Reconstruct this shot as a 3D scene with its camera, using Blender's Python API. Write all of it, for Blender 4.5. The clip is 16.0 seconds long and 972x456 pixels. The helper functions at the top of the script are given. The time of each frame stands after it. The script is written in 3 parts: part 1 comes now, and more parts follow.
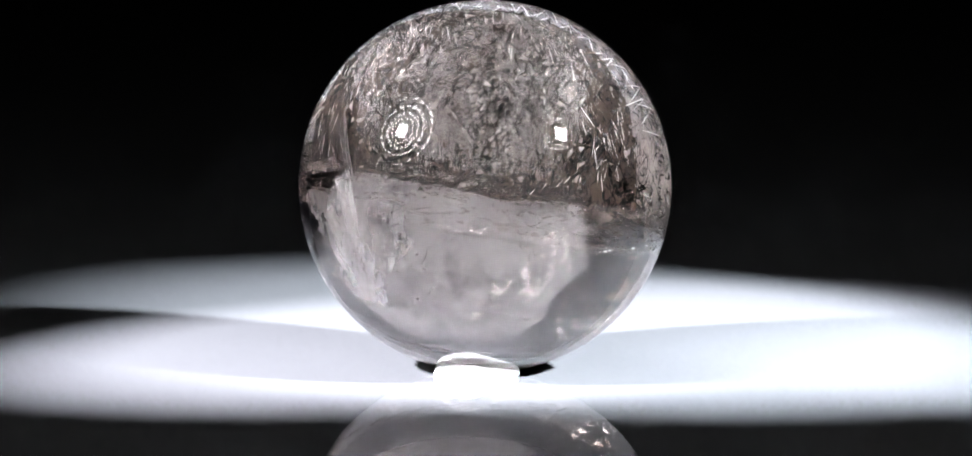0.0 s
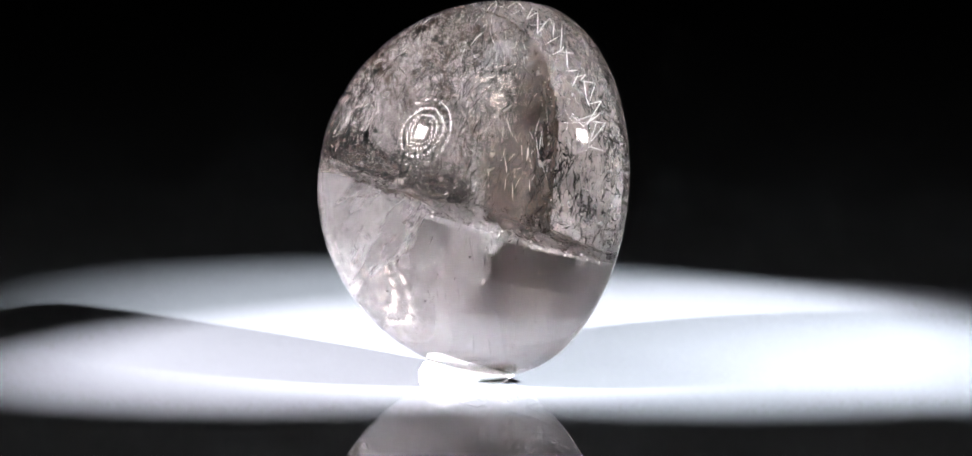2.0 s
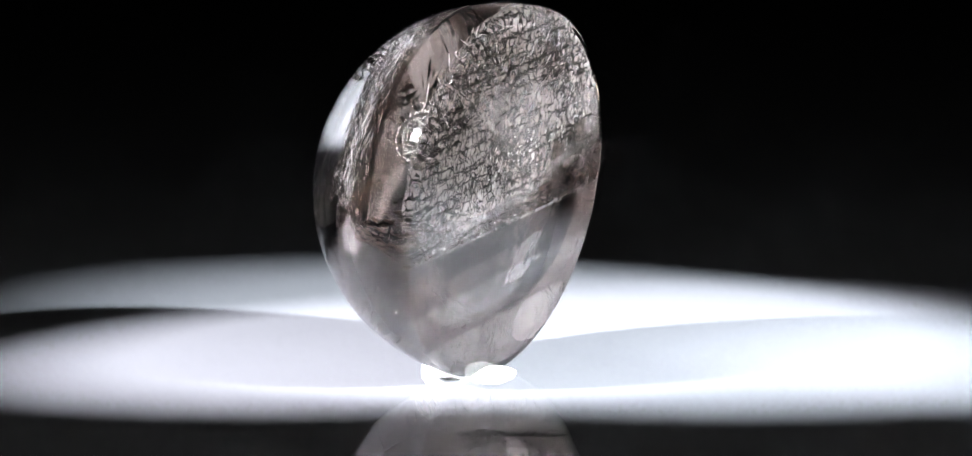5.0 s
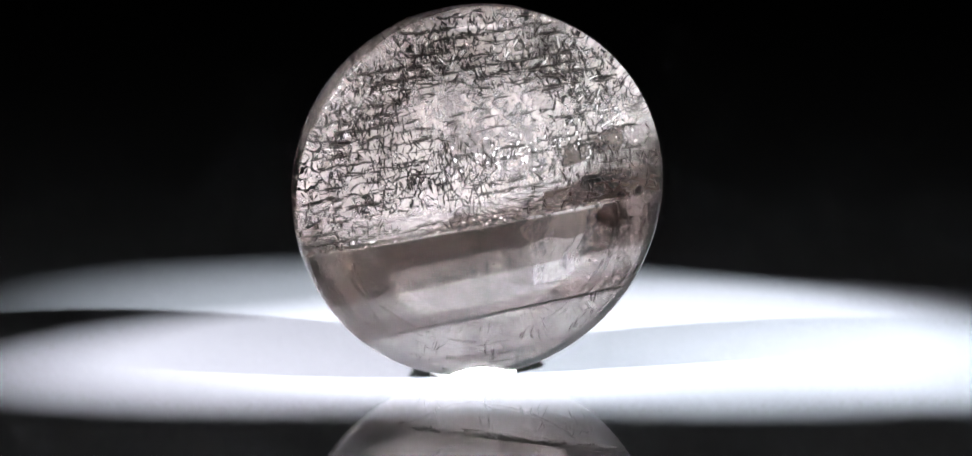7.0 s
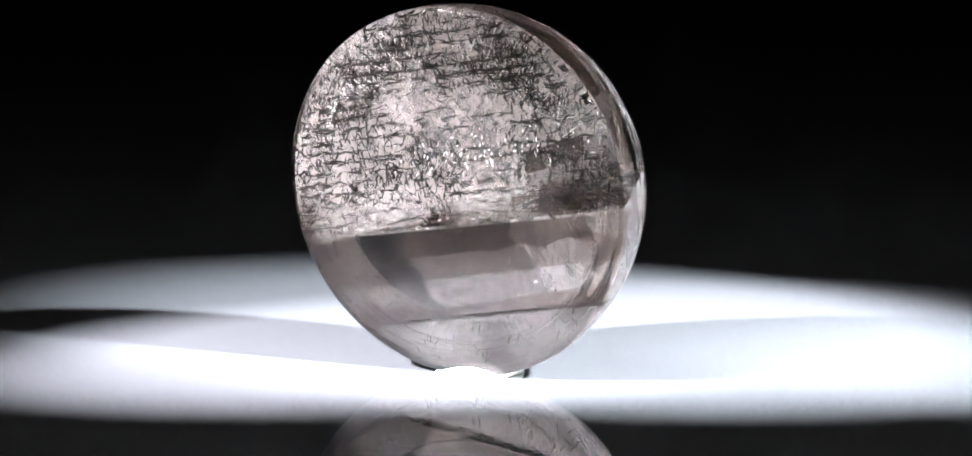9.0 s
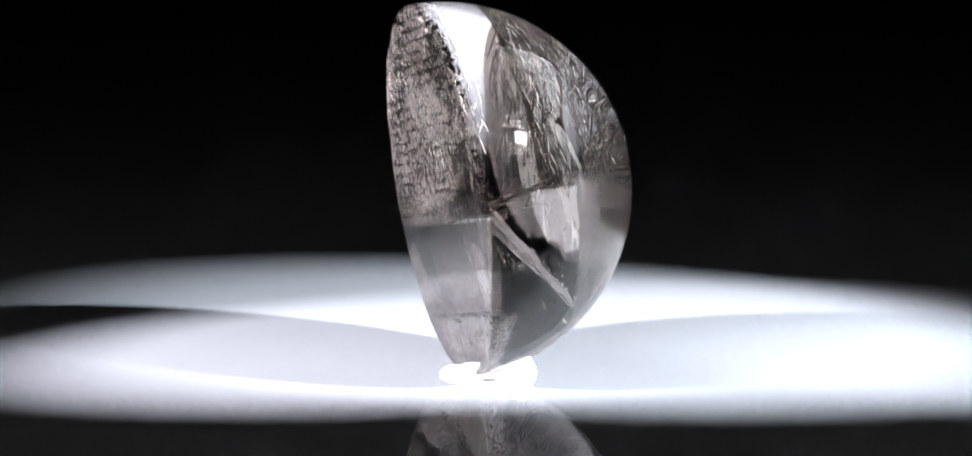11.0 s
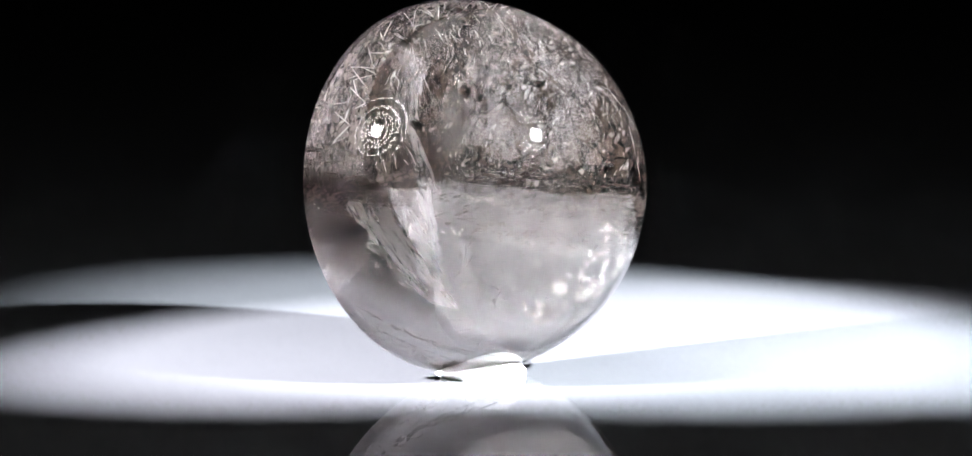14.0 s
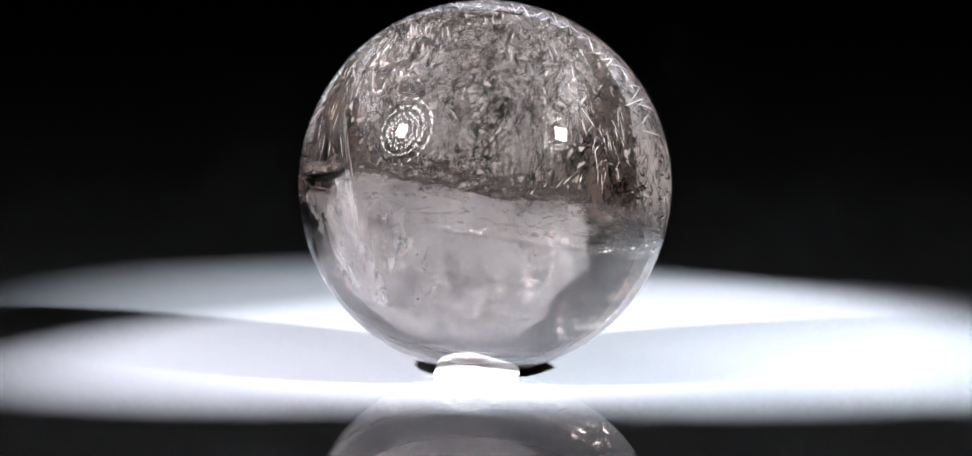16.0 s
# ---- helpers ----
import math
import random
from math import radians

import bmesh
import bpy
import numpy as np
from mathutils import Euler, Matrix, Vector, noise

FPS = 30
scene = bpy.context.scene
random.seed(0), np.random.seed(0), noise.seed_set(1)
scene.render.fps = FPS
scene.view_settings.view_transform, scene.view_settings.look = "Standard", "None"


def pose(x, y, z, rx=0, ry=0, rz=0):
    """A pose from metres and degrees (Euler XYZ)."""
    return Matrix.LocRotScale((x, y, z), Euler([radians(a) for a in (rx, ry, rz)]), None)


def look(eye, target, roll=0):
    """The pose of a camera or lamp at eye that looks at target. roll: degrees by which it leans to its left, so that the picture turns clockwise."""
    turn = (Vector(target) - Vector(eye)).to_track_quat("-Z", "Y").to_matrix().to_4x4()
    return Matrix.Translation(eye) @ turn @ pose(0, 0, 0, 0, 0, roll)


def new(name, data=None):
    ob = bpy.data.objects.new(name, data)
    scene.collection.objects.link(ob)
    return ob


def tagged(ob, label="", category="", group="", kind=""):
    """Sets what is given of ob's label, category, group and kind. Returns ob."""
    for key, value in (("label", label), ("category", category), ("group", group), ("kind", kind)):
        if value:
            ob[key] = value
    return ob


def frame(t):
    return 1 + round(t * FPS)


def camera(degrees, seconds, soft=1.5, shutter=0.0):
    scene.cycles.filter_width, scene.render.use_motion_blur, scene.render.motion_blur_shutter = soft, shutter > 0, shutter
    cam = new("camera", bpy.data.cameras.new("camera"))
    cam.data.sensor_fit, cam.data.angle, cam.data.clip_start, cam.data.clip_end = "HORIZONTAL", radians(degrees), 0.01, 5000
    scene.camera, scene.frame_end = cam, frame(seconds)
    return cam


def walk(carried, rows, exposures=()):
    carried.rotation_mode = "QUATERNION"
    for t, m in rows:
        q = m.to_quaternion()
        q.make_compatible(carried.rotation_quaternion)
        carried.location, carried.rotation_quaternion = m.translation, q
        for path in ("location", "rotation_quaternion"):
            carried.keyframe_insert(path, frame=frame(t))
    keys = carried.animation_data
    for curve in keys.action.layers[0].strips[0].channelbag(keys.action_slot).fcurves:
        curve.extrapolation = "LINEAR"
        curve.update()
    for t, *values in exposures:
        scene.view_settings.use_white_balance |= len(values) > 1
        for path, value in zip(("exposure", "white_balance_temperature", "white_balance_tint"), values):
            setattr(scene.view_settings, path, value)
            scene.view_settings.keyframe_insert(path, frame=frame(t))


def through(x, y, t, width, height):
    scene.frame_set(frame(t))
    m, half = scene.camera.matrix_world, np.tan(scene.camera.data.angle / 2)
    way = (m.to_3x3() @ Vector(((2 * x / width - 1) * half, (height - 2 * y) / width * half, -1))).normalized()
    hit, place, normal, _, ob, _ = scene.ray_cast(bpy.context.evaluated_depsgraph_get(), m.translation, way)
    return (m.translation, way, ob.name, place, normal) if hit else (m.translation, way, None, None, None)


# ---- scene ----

# ---- camera ----
U = 0.016 / 304                      # one unit of the plan: the stone's radius is 304 of them, 16 mm
R, D_FLAT, TILT = 304.0, 13.1, 8.3   # dome radius, flat's distance past the dome's centre, lean of the flat
C_SIDE, C_OFF, C_UP = 7.0, 52.9, 300.1
ELEV, FOV = 6.5, 16.0
RM = R * U
DIST = 784 / math.tan(radians(FOV / 2)) * U
MID = Vector((0, 0, 301 * U))
VIEW = Vector((0, math.cos(radians(ELEV)), -math.sin(radians(ELEV))))
VUP = Vector((0, math.sin(radians(ELEV)), math.cos(radians(ELEV))))
EYE = MID - VIEW * DIST
AIM = MID + Vector((15.6 * U, 0, 0)) - VUP * (62.5 * U)

cam = camera(FOV, 16.0)
walk(cam, [(0.0, look(EYE, AIM)), (16.0, look(EYE, AIM))])

# ---- world and lights ----
world = bpy.data.worlds.new("studio")
scene.world = world
world.use_nodes = True
world.node_tree.nodes["Background"].inputs["Color"].default_value = (0.5, 0.55, 0.6, 1)
world.node_tree.nodes["Background"].inputs["Strength"].default_value = 0.0003

# place of the chip, place it is aimed at, half angle of the beam across, its height to its width, watts, colour
LAMPS = [
    (MID + 0.28 * Vector((-0.715, -0.40, 0.53)).normalized(), Vector((-0.0040, 0.0146, 0)), 6.12, 0.885, 348.0, (0.91, 0.91, 1.0)),
    (MID + 0.28 * Vector((0.665, -0.49, 0.52)).normalized(), Vector((0.0100, 0.0212, 0)), 7.9, 0.735, 358.0, (0.86, 0.92, 1.0)),
]
# where the axes of the two lamp heads point: the second one is turned past the stone
HEAD_AIMS = [Vector((-0.03, 0.0, 0.012)), Vector((0.15, 0.01, 0.03))]
SPILL = (LAMPS[1][0], Vector((0.046, 0.004, 0)), 5.2, 0.8, 120.0, (0.86, 0.92, 1.0))


def beam(place, aim, half, flat, watts, colour):
    data = bpy.data.lights.new("lamp_beam", "SPOT")
    data.energy, data.color, data.spot_size, data.spot_blend = watts, colour, radians(2 * half), 0.13
    data.shadow_soft_size = 0.007
    ob = new("lamp_beam", data)
    ob.matrix_world = look(place + (aim - place).normalized() * 0.019, aim) @ Matrix.Diagonal((1, flat, 1, 1))
    return ob


for lamp in (*LAMPS, SPILL):
    beam(*lamp)


# ---- materials ----
def node_mat(name):
    m = bpy.data.materials.new(name)
    m.use_nodes = True
    nt = m.node_tree
    nt.nodes.clear()
    out = nt.nodes.new("ShaderNodeOutputMaterial")
    return m, nt, out


def link(nt, a, b):
    nt.links.new(a, b)


def plain(name, colour, rough=0.5, metal=0.0, grain=0.0, scale=300.0, bump=0.0, shine=0.5):
    m, nt, out = node_mat(name)
    b = nt.nodes.new("ShaderNodeBsdfPrincipled")
    b.inputs["Roughness"].default_value, b.inputs["Metallic"].default_value = rough, metal
    b.inputs["Base Color"].default_value = (*colour, 1)
    b.inputs["Specular IOR Level"].default_value = shine
    tc = nt.nodes.new("ShaderNodeTexCoord")
    if grain:
        n = nt.nodes.new("ShaderNodeTexNoise")
        n.inputs["Scale"].default_value, n.inputs["Detail"].default_value = scale, 5
        link(nt, tc.outputs["Object"], n.inputs["Vector"])
        mr = nt.nodes.new("ShaderNodeMapRange")
        mr.inputs["To Min"].default_value, mr.inputs["To Max"].default_value = 1 - grain, 1 + grain
        link(nt, n.outputs["Fac"], mr.inputs["Value"])
        mx = nt.nodes.new("ShaderNodeVectorMath")
        mx.operation = "SCALE"
        mx.inputs[0].default_value = colour
        link(nt, mr.outputs["Result"], mx.inputs["Scale"])
        link(nt, mx.outputs["Vector"], b.inputs["Base Color"])
        if bump:
            bp = nt.nodes.new("ShaderNodeBump")
            bp.inputs["Strength"].default_value, bp.inputs["Distance"].default_value = bump, 0.0002
            link(nt, n.outputs["Fac"], bp.inputs["Height"])
            link(nt, bp.outputs["Normal"], b.inputs["Normal"])
    link(nt, b.outputs["BSDF"], out.inputs["Surface"])
    return m


def glow(name, colour, strength):
    m, nt, out = node_mat(name)
    e = nt.nodes.new("ShaderNodeEmission")
    e.inputs["Color"].default_value, e.inputs["Strength"].default_value = (*colour, 1), strength
    link(nt, e.outputs["Emission"], out.inputs["Surface"])
    return m


def quartz(name, tint):
    m, nt, out = node_mat(name)
    g = nt.nodes.new("ShaderNodeBsdfGlass")
    g.inputs["Color"].default_value = (*tint, 1)
    g.inputs["Roughness"].default_value, g.inputs["IOR"].default_value = 0.0, 1.544
    link(nt, g.outputs["BSDF"], out.inputs["Surface"])
    return m


def veil(name, light, dark, low, high, scale, stretch=(1, 1, 1), cover=(0.4, 0.6), patches=120.0, net=(), matt=0.4, rough=0.38, bumpy=0.5, fade=(), through=0.5):
    """A healed fracture: a film of tiny bubbles, thin here and dense there, that scatters light both ways."""
    m, nt, out = node_mat(name)
    tc = nt.nodes.new("ShaderNodeTexCoord")
    mp = nt.nodes.new("ShaderNodeMapping")
    mp.inputs["Scale"].default_value = stretch
    mp.inputs["Rotation"].default_value = (0, 0, radians(-8.5))
    link(nt, tc.outputs["Object"], mp.inputs["Vector"])
    fine = nt.nodes.new("ShaderNodeTexNoise")
    fine.inputs["Scale"].default_value, fine.inputs["Detail"].default_value, fine.inputs["Roughness"].default_value = scale, 6, 0.62
    fine.inputs["Distortion"].default_value = 0.5
    link(nt, mp.outputs["Vector"], fine.inputs["Vector"])
    wide = nt.nodes.new("ShaderNodeTexNoise")
    wide.inputs["Scale"].default_value, wide.inputs["Detail"].default_value = patches, 3
    link(nt, mp.outputs["Vector"], wide.inputs["Vector"])
    add = nt.nodes.new("ShaderNodeMath")
    add.operation = "MULTIPLY_ADD"
    add.inputs[1].default_value = 0.55
    link(nt, wide.outputs["Fac"], add.inputs[0])
    half = nt.nodes.new("ShaderNodeMath")
    half.operation = "MULTIPLY"
    half.inputs[1].default_value = 0.55
    link(nt, fine.outputs["Fac"], half.inputs[0])
    link(nt, half.outputs["Value"], add.inputs[2])
    mr = nt.nodes.new("ShaderNodeMapRange")
    mr.inputs["From Min"].default_value, mr.inputs["From Max"].default_value = cover
    mr.inputs["To Min"].default_value, mr.inputs["To Max"].default_value = low, high
    link(nt, add.outputs["Value"], mr.inputs["Value"])
    col = nt.nodes.new("ShaderNodeMix")
    col.data_type = "RGBA"
    col.inputs["A"].default_value, col.inputs["B"].default_value = (*dark, 1), (*light, 1)
    link(nt, fine.outputs["Fac"], col.inputs["Factor"])
    fill, shade = mr.outputs["Result"], col.outputs["Result"]
    for size, thick in net:
        # a net of dark hair cracks, strong in some patches and absent in others
        warp = nt.nodes.new("ShaderNodeTexNoise")
        warp.inputs["Scale"].default_value, warp.inputs["Detail"].default_value = size * 0.9, 3
        link(nt, mp.outputs["Vector"], warp.inputs["Vector"])
        push = nt.nodes.new("ShaderNodeVectorMath")
        push.operation = "MULTIPLY_ADD"
        push.inputs[1].default_value = (0.9 / size,) * 3
        link(nt, warp.outputs["Color"], push.inputs[0])
        link(nt, mp.outputs["Vector"], push.inputs[2])
        vo = nt.nodes.new("ShaderNodeTexVoronoi")
        vo.feature = "DISTANCE_TO_EDGE"
        vo.inputs["Scale"].default_value = size
        link(nt, push.outputs["Vector"], vo.inputs["Vector"])
        some = nt.nodes.new("ShaderNodeTexNoise")
        some.inputs["Scale"].default_value, some.inputs["Detail"].default_value = size * 0.28, 2
        link(nt, mp.outputs["Vector"], some.inputs["Vector"])
        wide_line = nt.nodes.new("ShaderNodeMapRange")
        wide_line.inputs["From Min"].default_value, wide_line.inputs["From Max"].default_value = 0.38, 0.68
        wide_line.inputs["To Min"].default_value, wide_line.inputs["To Max"].default_value = 0.0, thick
        link(nt, some.outputs["Fac"], wide_line.inputs["Value"])
        ln = nt.nodes.new("ShaderNodeMath")
        ln.operation = "LESS_THAN"
        link(nt, vo.outputs["Distance"], ln.inputs[0])
        link(nt, wide_line.outputs["Result"], ln.inputs[1])
        dk = nt.nodes.new("ShaderNodeMix")
        dk.data_type = "RGBA"
        dk.inputs["B"].default_value = (0.014, 0.012, 0.011, 1)
        link(nt, ln.outputs["Value"], dk.inputs["Factor"])
        link(nt, shade, dk.inputs["A"])
        shade = dk.outputs["Result"]
        mx = nt.nodes.new("ShaderNodeMath")
        mx.operation = "MAXIMUM"
        sc = nt.nodes.new("ShaderNodeMath")
        sc.operation = "MULTIPLY"
        sc.inputs[1].default_value = 0.9
        link(nt, ln.outputs["Value"], sc.inputs[0])
        link(nt, fill, mx.inputs[0])
        link(nt, sc.outputs["Value"], mx.inputs[1])
        fill = mx.outputs["Value"]
    d = nt.nodes.new("ShaderNodeBsdfDiffuse")
    t = nt.nodes.new("ShaderNodeBsdfTranslucent")
    link(nt, shade, d.inputs["Color"])
    link(nt, shade, t.inputs["Color"])
    both = nt.nodes.new("ShaderNodeMixShader")
    both.inputs["Fac"].default_value = through
    link(nt, d.outputs["BSDF"], both.inputs[1])
    link(nt, t.outputs["BSDF"], both.inputs[2])
    if fade:
        # the film thins out towards a ragged rim
        sub = nt.nodes.new("ShaderNodeVectorMath")
        sub.operation = "SUBTRACT"
        sub.inputs[1].default_value = (fade[0] * RM, fade[1] * RM, 0)
        link(nt, tc.outputs["Object"], sub.inputs[0])
        scl = nt.nodes.new("ShaderNodeVectorMath")
        scl.operation = "MULTIPLY"
        scl.inputs[1].default_value = (1 / (fade[2] * RM), 1 / (fade[3] * RM), 0)
        link(nt, sub.outputs["Vector"], scl.inputs[0])
        dist = nt.nodes.new("ShaderNodeVectorMath")
        dist.operation = "LENGTH"
        link(nt, scl.outputs["Vector"], dist.inputs[0])
        rag = nt.nodes.new("ShaderNodeMath")
        rag.operation = "MULTIPLY_ADD"
        rag.inputs[1].default_value = 0.5
        link(nt, add.outputs["Value"], rag.inputs[0])
        link(nt, dist.outputs["Value"], rag.inputs[2])
        rim = nt.nodes.new("ShaderNodeMapRange")
        rim.interpolation_type = "SMOOTHSTEP"
        rim.inputs["From Min"].default_value, rim.inputs["From Max"].default_value = fade[4], fade[5]
        rim.inputs["To Min"].default_value, rim.inputs["To Max"].default_value = 1.0, 0.0
        link(nt, rag.outputs["Value"], rim.inputs["Value"])
        cut = nt.nodes.new("ShaderNodeMath")
        cut.operation = "MULTIPLY"
        link(nt, fill, cut.inputs[0])
        link(nt, rim.outputs["Result"], cut.inputs[1])
        fill = cut.outputs["Value"]
    # the walls of the tiny cavities glint: part of the film mirrors softly
    bp = nt.nodes.new("ShaderNodeBump")
    bp.inputs["Strength"].default_value, bp.inputs["Distance"].default_value = bumpy, 0.0003
    link(nt, fine.outputs["Fac"], bp.inputs["Height"])
    gl = nt.nodes.new("ShaderNodeBsdfGlossy")
    gl.inputs["Roughness"].default_value = rough
    link(nt, shade, gl.inputs["Color"])
    link(nt, bp.outputs["Normal"], gl.inputs["Normal"])
    film = nt.nodes.new("ShaderNodeMixShader")
    film.inputs["Fac"].default_value = matt
    link(nt, gl.outputs["BSDF"], film.inputs[1])
    link(nt, both.outputs["Shader"], film.inputs[2])
    tr = nt.nodes.new("ShaderNodeBsdfTransparent")
    mix = nt.nodes.new("ShaderNodeMixShader")
    link(nt, fill, mix.inputs["Fac"])
    link(nt, tr.outputs["BSDF"], mix.inputs[1])
    link(nt, film.outputs["Shader"], mix.inputs[2])
    link(nt, mix.outputs["Shader"], out.inputs["Surface"])
    return m


M_TABLE = plain("black_acrylic", (0.0185, 0.019, 0.020), 0.0, 0, 0.06, 60)
M_WALL = plain("black_cloth", (0.0016, 0.0016, 0.0018), 0.9, 0, 0.2, 40, 0.0, 0.0)
M_STONE = quartz("smoky_quartz", (0.893, 0.870, 0.862))
M_PUTTY = plain("white_putty", (0.82, 0.82, 0.80), 0.7, 0, 0.08, 900, 0.3)
M_LED = glow("led_chip", (1, 0.98, 0.96), 28.0)
M_CORE = glow("led_core", (1, 0.98, 0.96), 350.0)
M_MIRROR = plain("polished_reflector", (0.92, 0.92, 0.94), 0.14, 1.0)
M_SHELL = plain("lamp_black_paint", (0.02, 0.02, 0.02), 0.45, 0, 0.15, 200)
M_VEIL_TOP = veil("veil_dendritic", (0.72, 0.66, 0.635), (0.28, 0.255, 0.243), 0.14, 0.56, 1700, (1.1, 0.8, 1), (0.38, 0.62), 150, ((820, 0.05),), 0.48, 0.36, 0.25, (-0.486, 1.94, 2.0, 2.0, 1.28, 1.42), 0.25)
M_VEIL_BACK = veil("veil_behind", (0.98, 0.93, 0.90), (0.26, 0.225, 0.205), 0.0, 0.64, 1500, (1.4, 0.8, 1), (0.45, 0.60), 330, (), 0.05, 0.25, 0.10, (0.0, 0.47, 0.58, 0.58, 0.85, 1.32))
M_VEIL_SOFT = veil("veil_soft", (0.30, 0.29, 0.295), (0.2, 0.19, 0.195), 0.08, 0.26, 500, (1, 3, 1), (0.42, 0.66), 120, (), 0.7, 0.4, 0.1)
M_VEIL_LOW = veil("veil_low", (0.42, 0.41, 0.415), (0.28, 0.27, 0.275), 0.08, 0.32, 900, (1, 0.7, 1), (0.40, 0.66), 150, (), 0.7, 0.4, 0.1)
M_VEIL_PALE = veil("veil_pale", (0.80, 0.77, 0.755), (0.50, 0.475, 0.465), 0.07, 0.39, 1500, (1.3, 0.9, 1), (0.40, 0.62), 520, (), 0.10, 0.25, 0.05, (0.05, -0.24, 1.2, 0.54, 1.14, 1.30))
M_VEIL_DIP = veil("veil_dipping", (0.88, 0.86, 0.85), (0.45, 0.43, 0.42), 0.03, 0.46, 900, (2.2, 0.6, 0.6), (0.43, 0.60), 260, (), 0.2, 0.32, 0.1)
M_VEIL_WALL = veil("veil_wall", (0.88, 0.86, 0.85), (0.45, 0.43, 0.42), 0.03, 0.40, 900, (1, 0.35, 2), (0.42, 0.62), 200, (), 0.25, 0.32, 0.15)
M_VEIL_FAINT = veil("veil_faint", (0.62, 0.60, 0.60), (0.4, 0.38, 0.37), 0.02, 0.26, 900, (1, 0.35, 2), (0.42, 0.66), 200, (), 0.25, 0.32, 0.15)
M_VEIL_HAZE = veil("veil_haze", (0.36, 0.345, 0.345), (0.24, 0.225, 0.22), 0.01, 0.12, 700, (1, 2, 1), (0.42, 0.66), 150, (), 0.6, 0.4, 0.1)
M_CRACK = veil("crack_film", (0.11, 0.092, 0.085), (0.014, 0.011, 0.01), 0.0, 0.95, 1400, (1, 2.2, 1), (0.46, 0.58), 260, ((1100, 0.08),), 0.3, 0.35, 0.4)
M_NEEDLE = plain("dark_needle", (0.012, 0.010, 0.009), 0.6, 0, 0.3, 900, 0.0, 0.06)
# near-white base colour stands in for total reflection on needles and flakes
M_BRIGHT = plain("needle_sheen_white", (0.9, 0.88, 0.86), 0.3, 0.1, 0.1, 900)


def splinter(name, dark, light, rough, clear):
    """Splinters that differ from one to the next, part clear and part silvery."""
    m, nt, out = node_mat(name)
    geo = nt.nodes.new("ShaderNodeNewGeometry")
    col = nt.nodes.new("ShaderNodeMix")
    col.data_type = "RGBA"
    col.inputs["A"].default_value, col.inputs["B"].default_value = (*dark, 1), (*light, 1)
    link(nt, geo.outputs["Random Per Island"], col.inputs["Factor"])
    gl = nt.nodes.new("ShaderNodeBsdfGlossy")
    gl.inputs["Roughness"].default_value = rough
    link(nt, col.outputs["Result"], gl.inputs["Color"])
    tr = nt.nodes.new("ShaderNodeBsdfTransparent")
    mix = nt.nodes.new("ShaderNodeMixShader")
    mix.inputs["Fac"].default_value = 1 - clear
    link(nt, tr.outputs["BSDF"], mix.inputs[1])
    link(nt, gl.outputs["BSDF"], mix.inputs[2])
    link(nt, mix.outputs["Shader"], out.inputs["Surface"])
    return m


M_SPLINTER = splinter("silvery_splinter", (0.02, 0.017, 0.015), (0.42, 0.39, 0.37), 0.35, 0.35)


def smoke(name, tint, scale):
    """A smoky growth zone: clear, but brown and uneven to look through."""
    m, nt, out = node_mat(name)
    tc = nt.nodes.new("ShaderNodeTexCoord")
    n = nt.nodes.new("ShaderNodeTexNoise")
    n.inputs["Scale"].default_value, n.inputs["Detail"].default_value = scale, 4
    link(nt, tc.outputs["Object"], n.inputs["Vector"])
    col = nt.nodes.new("ShaderNodeMix")
    col.data_type = "RGBA"
    col.inputs["A"].default_value = (*tint, 1)
    col.inputs["B"].default_value = (*[min(1, 1.7 * c + 0.1) for c in tint], 1)
    link(nt, n.outputs["Fac"], col.inputs["Factor"])
    tr = nt.nodes.new("ShaderNodeBsdfTransparent")
    link(nt, col.outputs["Result"], tr.inputs["Color"])
    link(nt, tr.outputs["BSDF"], out.inputs["Surface"])
    return m


M_BAND = smoke("band_smoke", (0.42, 0.395, 0.385), 150)
# dark tint in place of the black room seen through the band
M_BAND_TOP = smoke("band_dark_backdrop", (0.30, 0.27, 0.255), 300)
M_DEEP = smoke("deep_brown_smoke", (0.17, 0.136, 0.115), 120)
M_EDGE = smoke("dark_edge_smoke", (0.12, 0.105, 0.095), 120)
M_HAZE = smoke("grey_smoke", (0.48, 0.45, 0.44), 220)

# ---- mesh helpers ----
def part(name, bm, material, parent, label="", smooth=False):
    me = bpy.data.meshes.new(name)
    if smooth:
        for f in bm.faces:
            f.smooth = True
    bm.to_mesh(me)
    bm.free()
    me.materials.append(material)
    ob = new(name, me)
    if parent is not None:
        ob.parent = parent
    if label:
        tagged(ob, label)
    return ob


def raw(name, verts, faces, material, parent, smooth=False):
    me = bpy.data.meshes.new(name)
    me.from_pydata(verts, [], faces)
    me.update()
    if smooth:
        me.polygons.foreach_set("use_smooth", [True] * len(me.polygons))
    me.materials.append(material)
    ob = new(name, me)
    if parent is not None:
        ob.parent = parent
    return ob


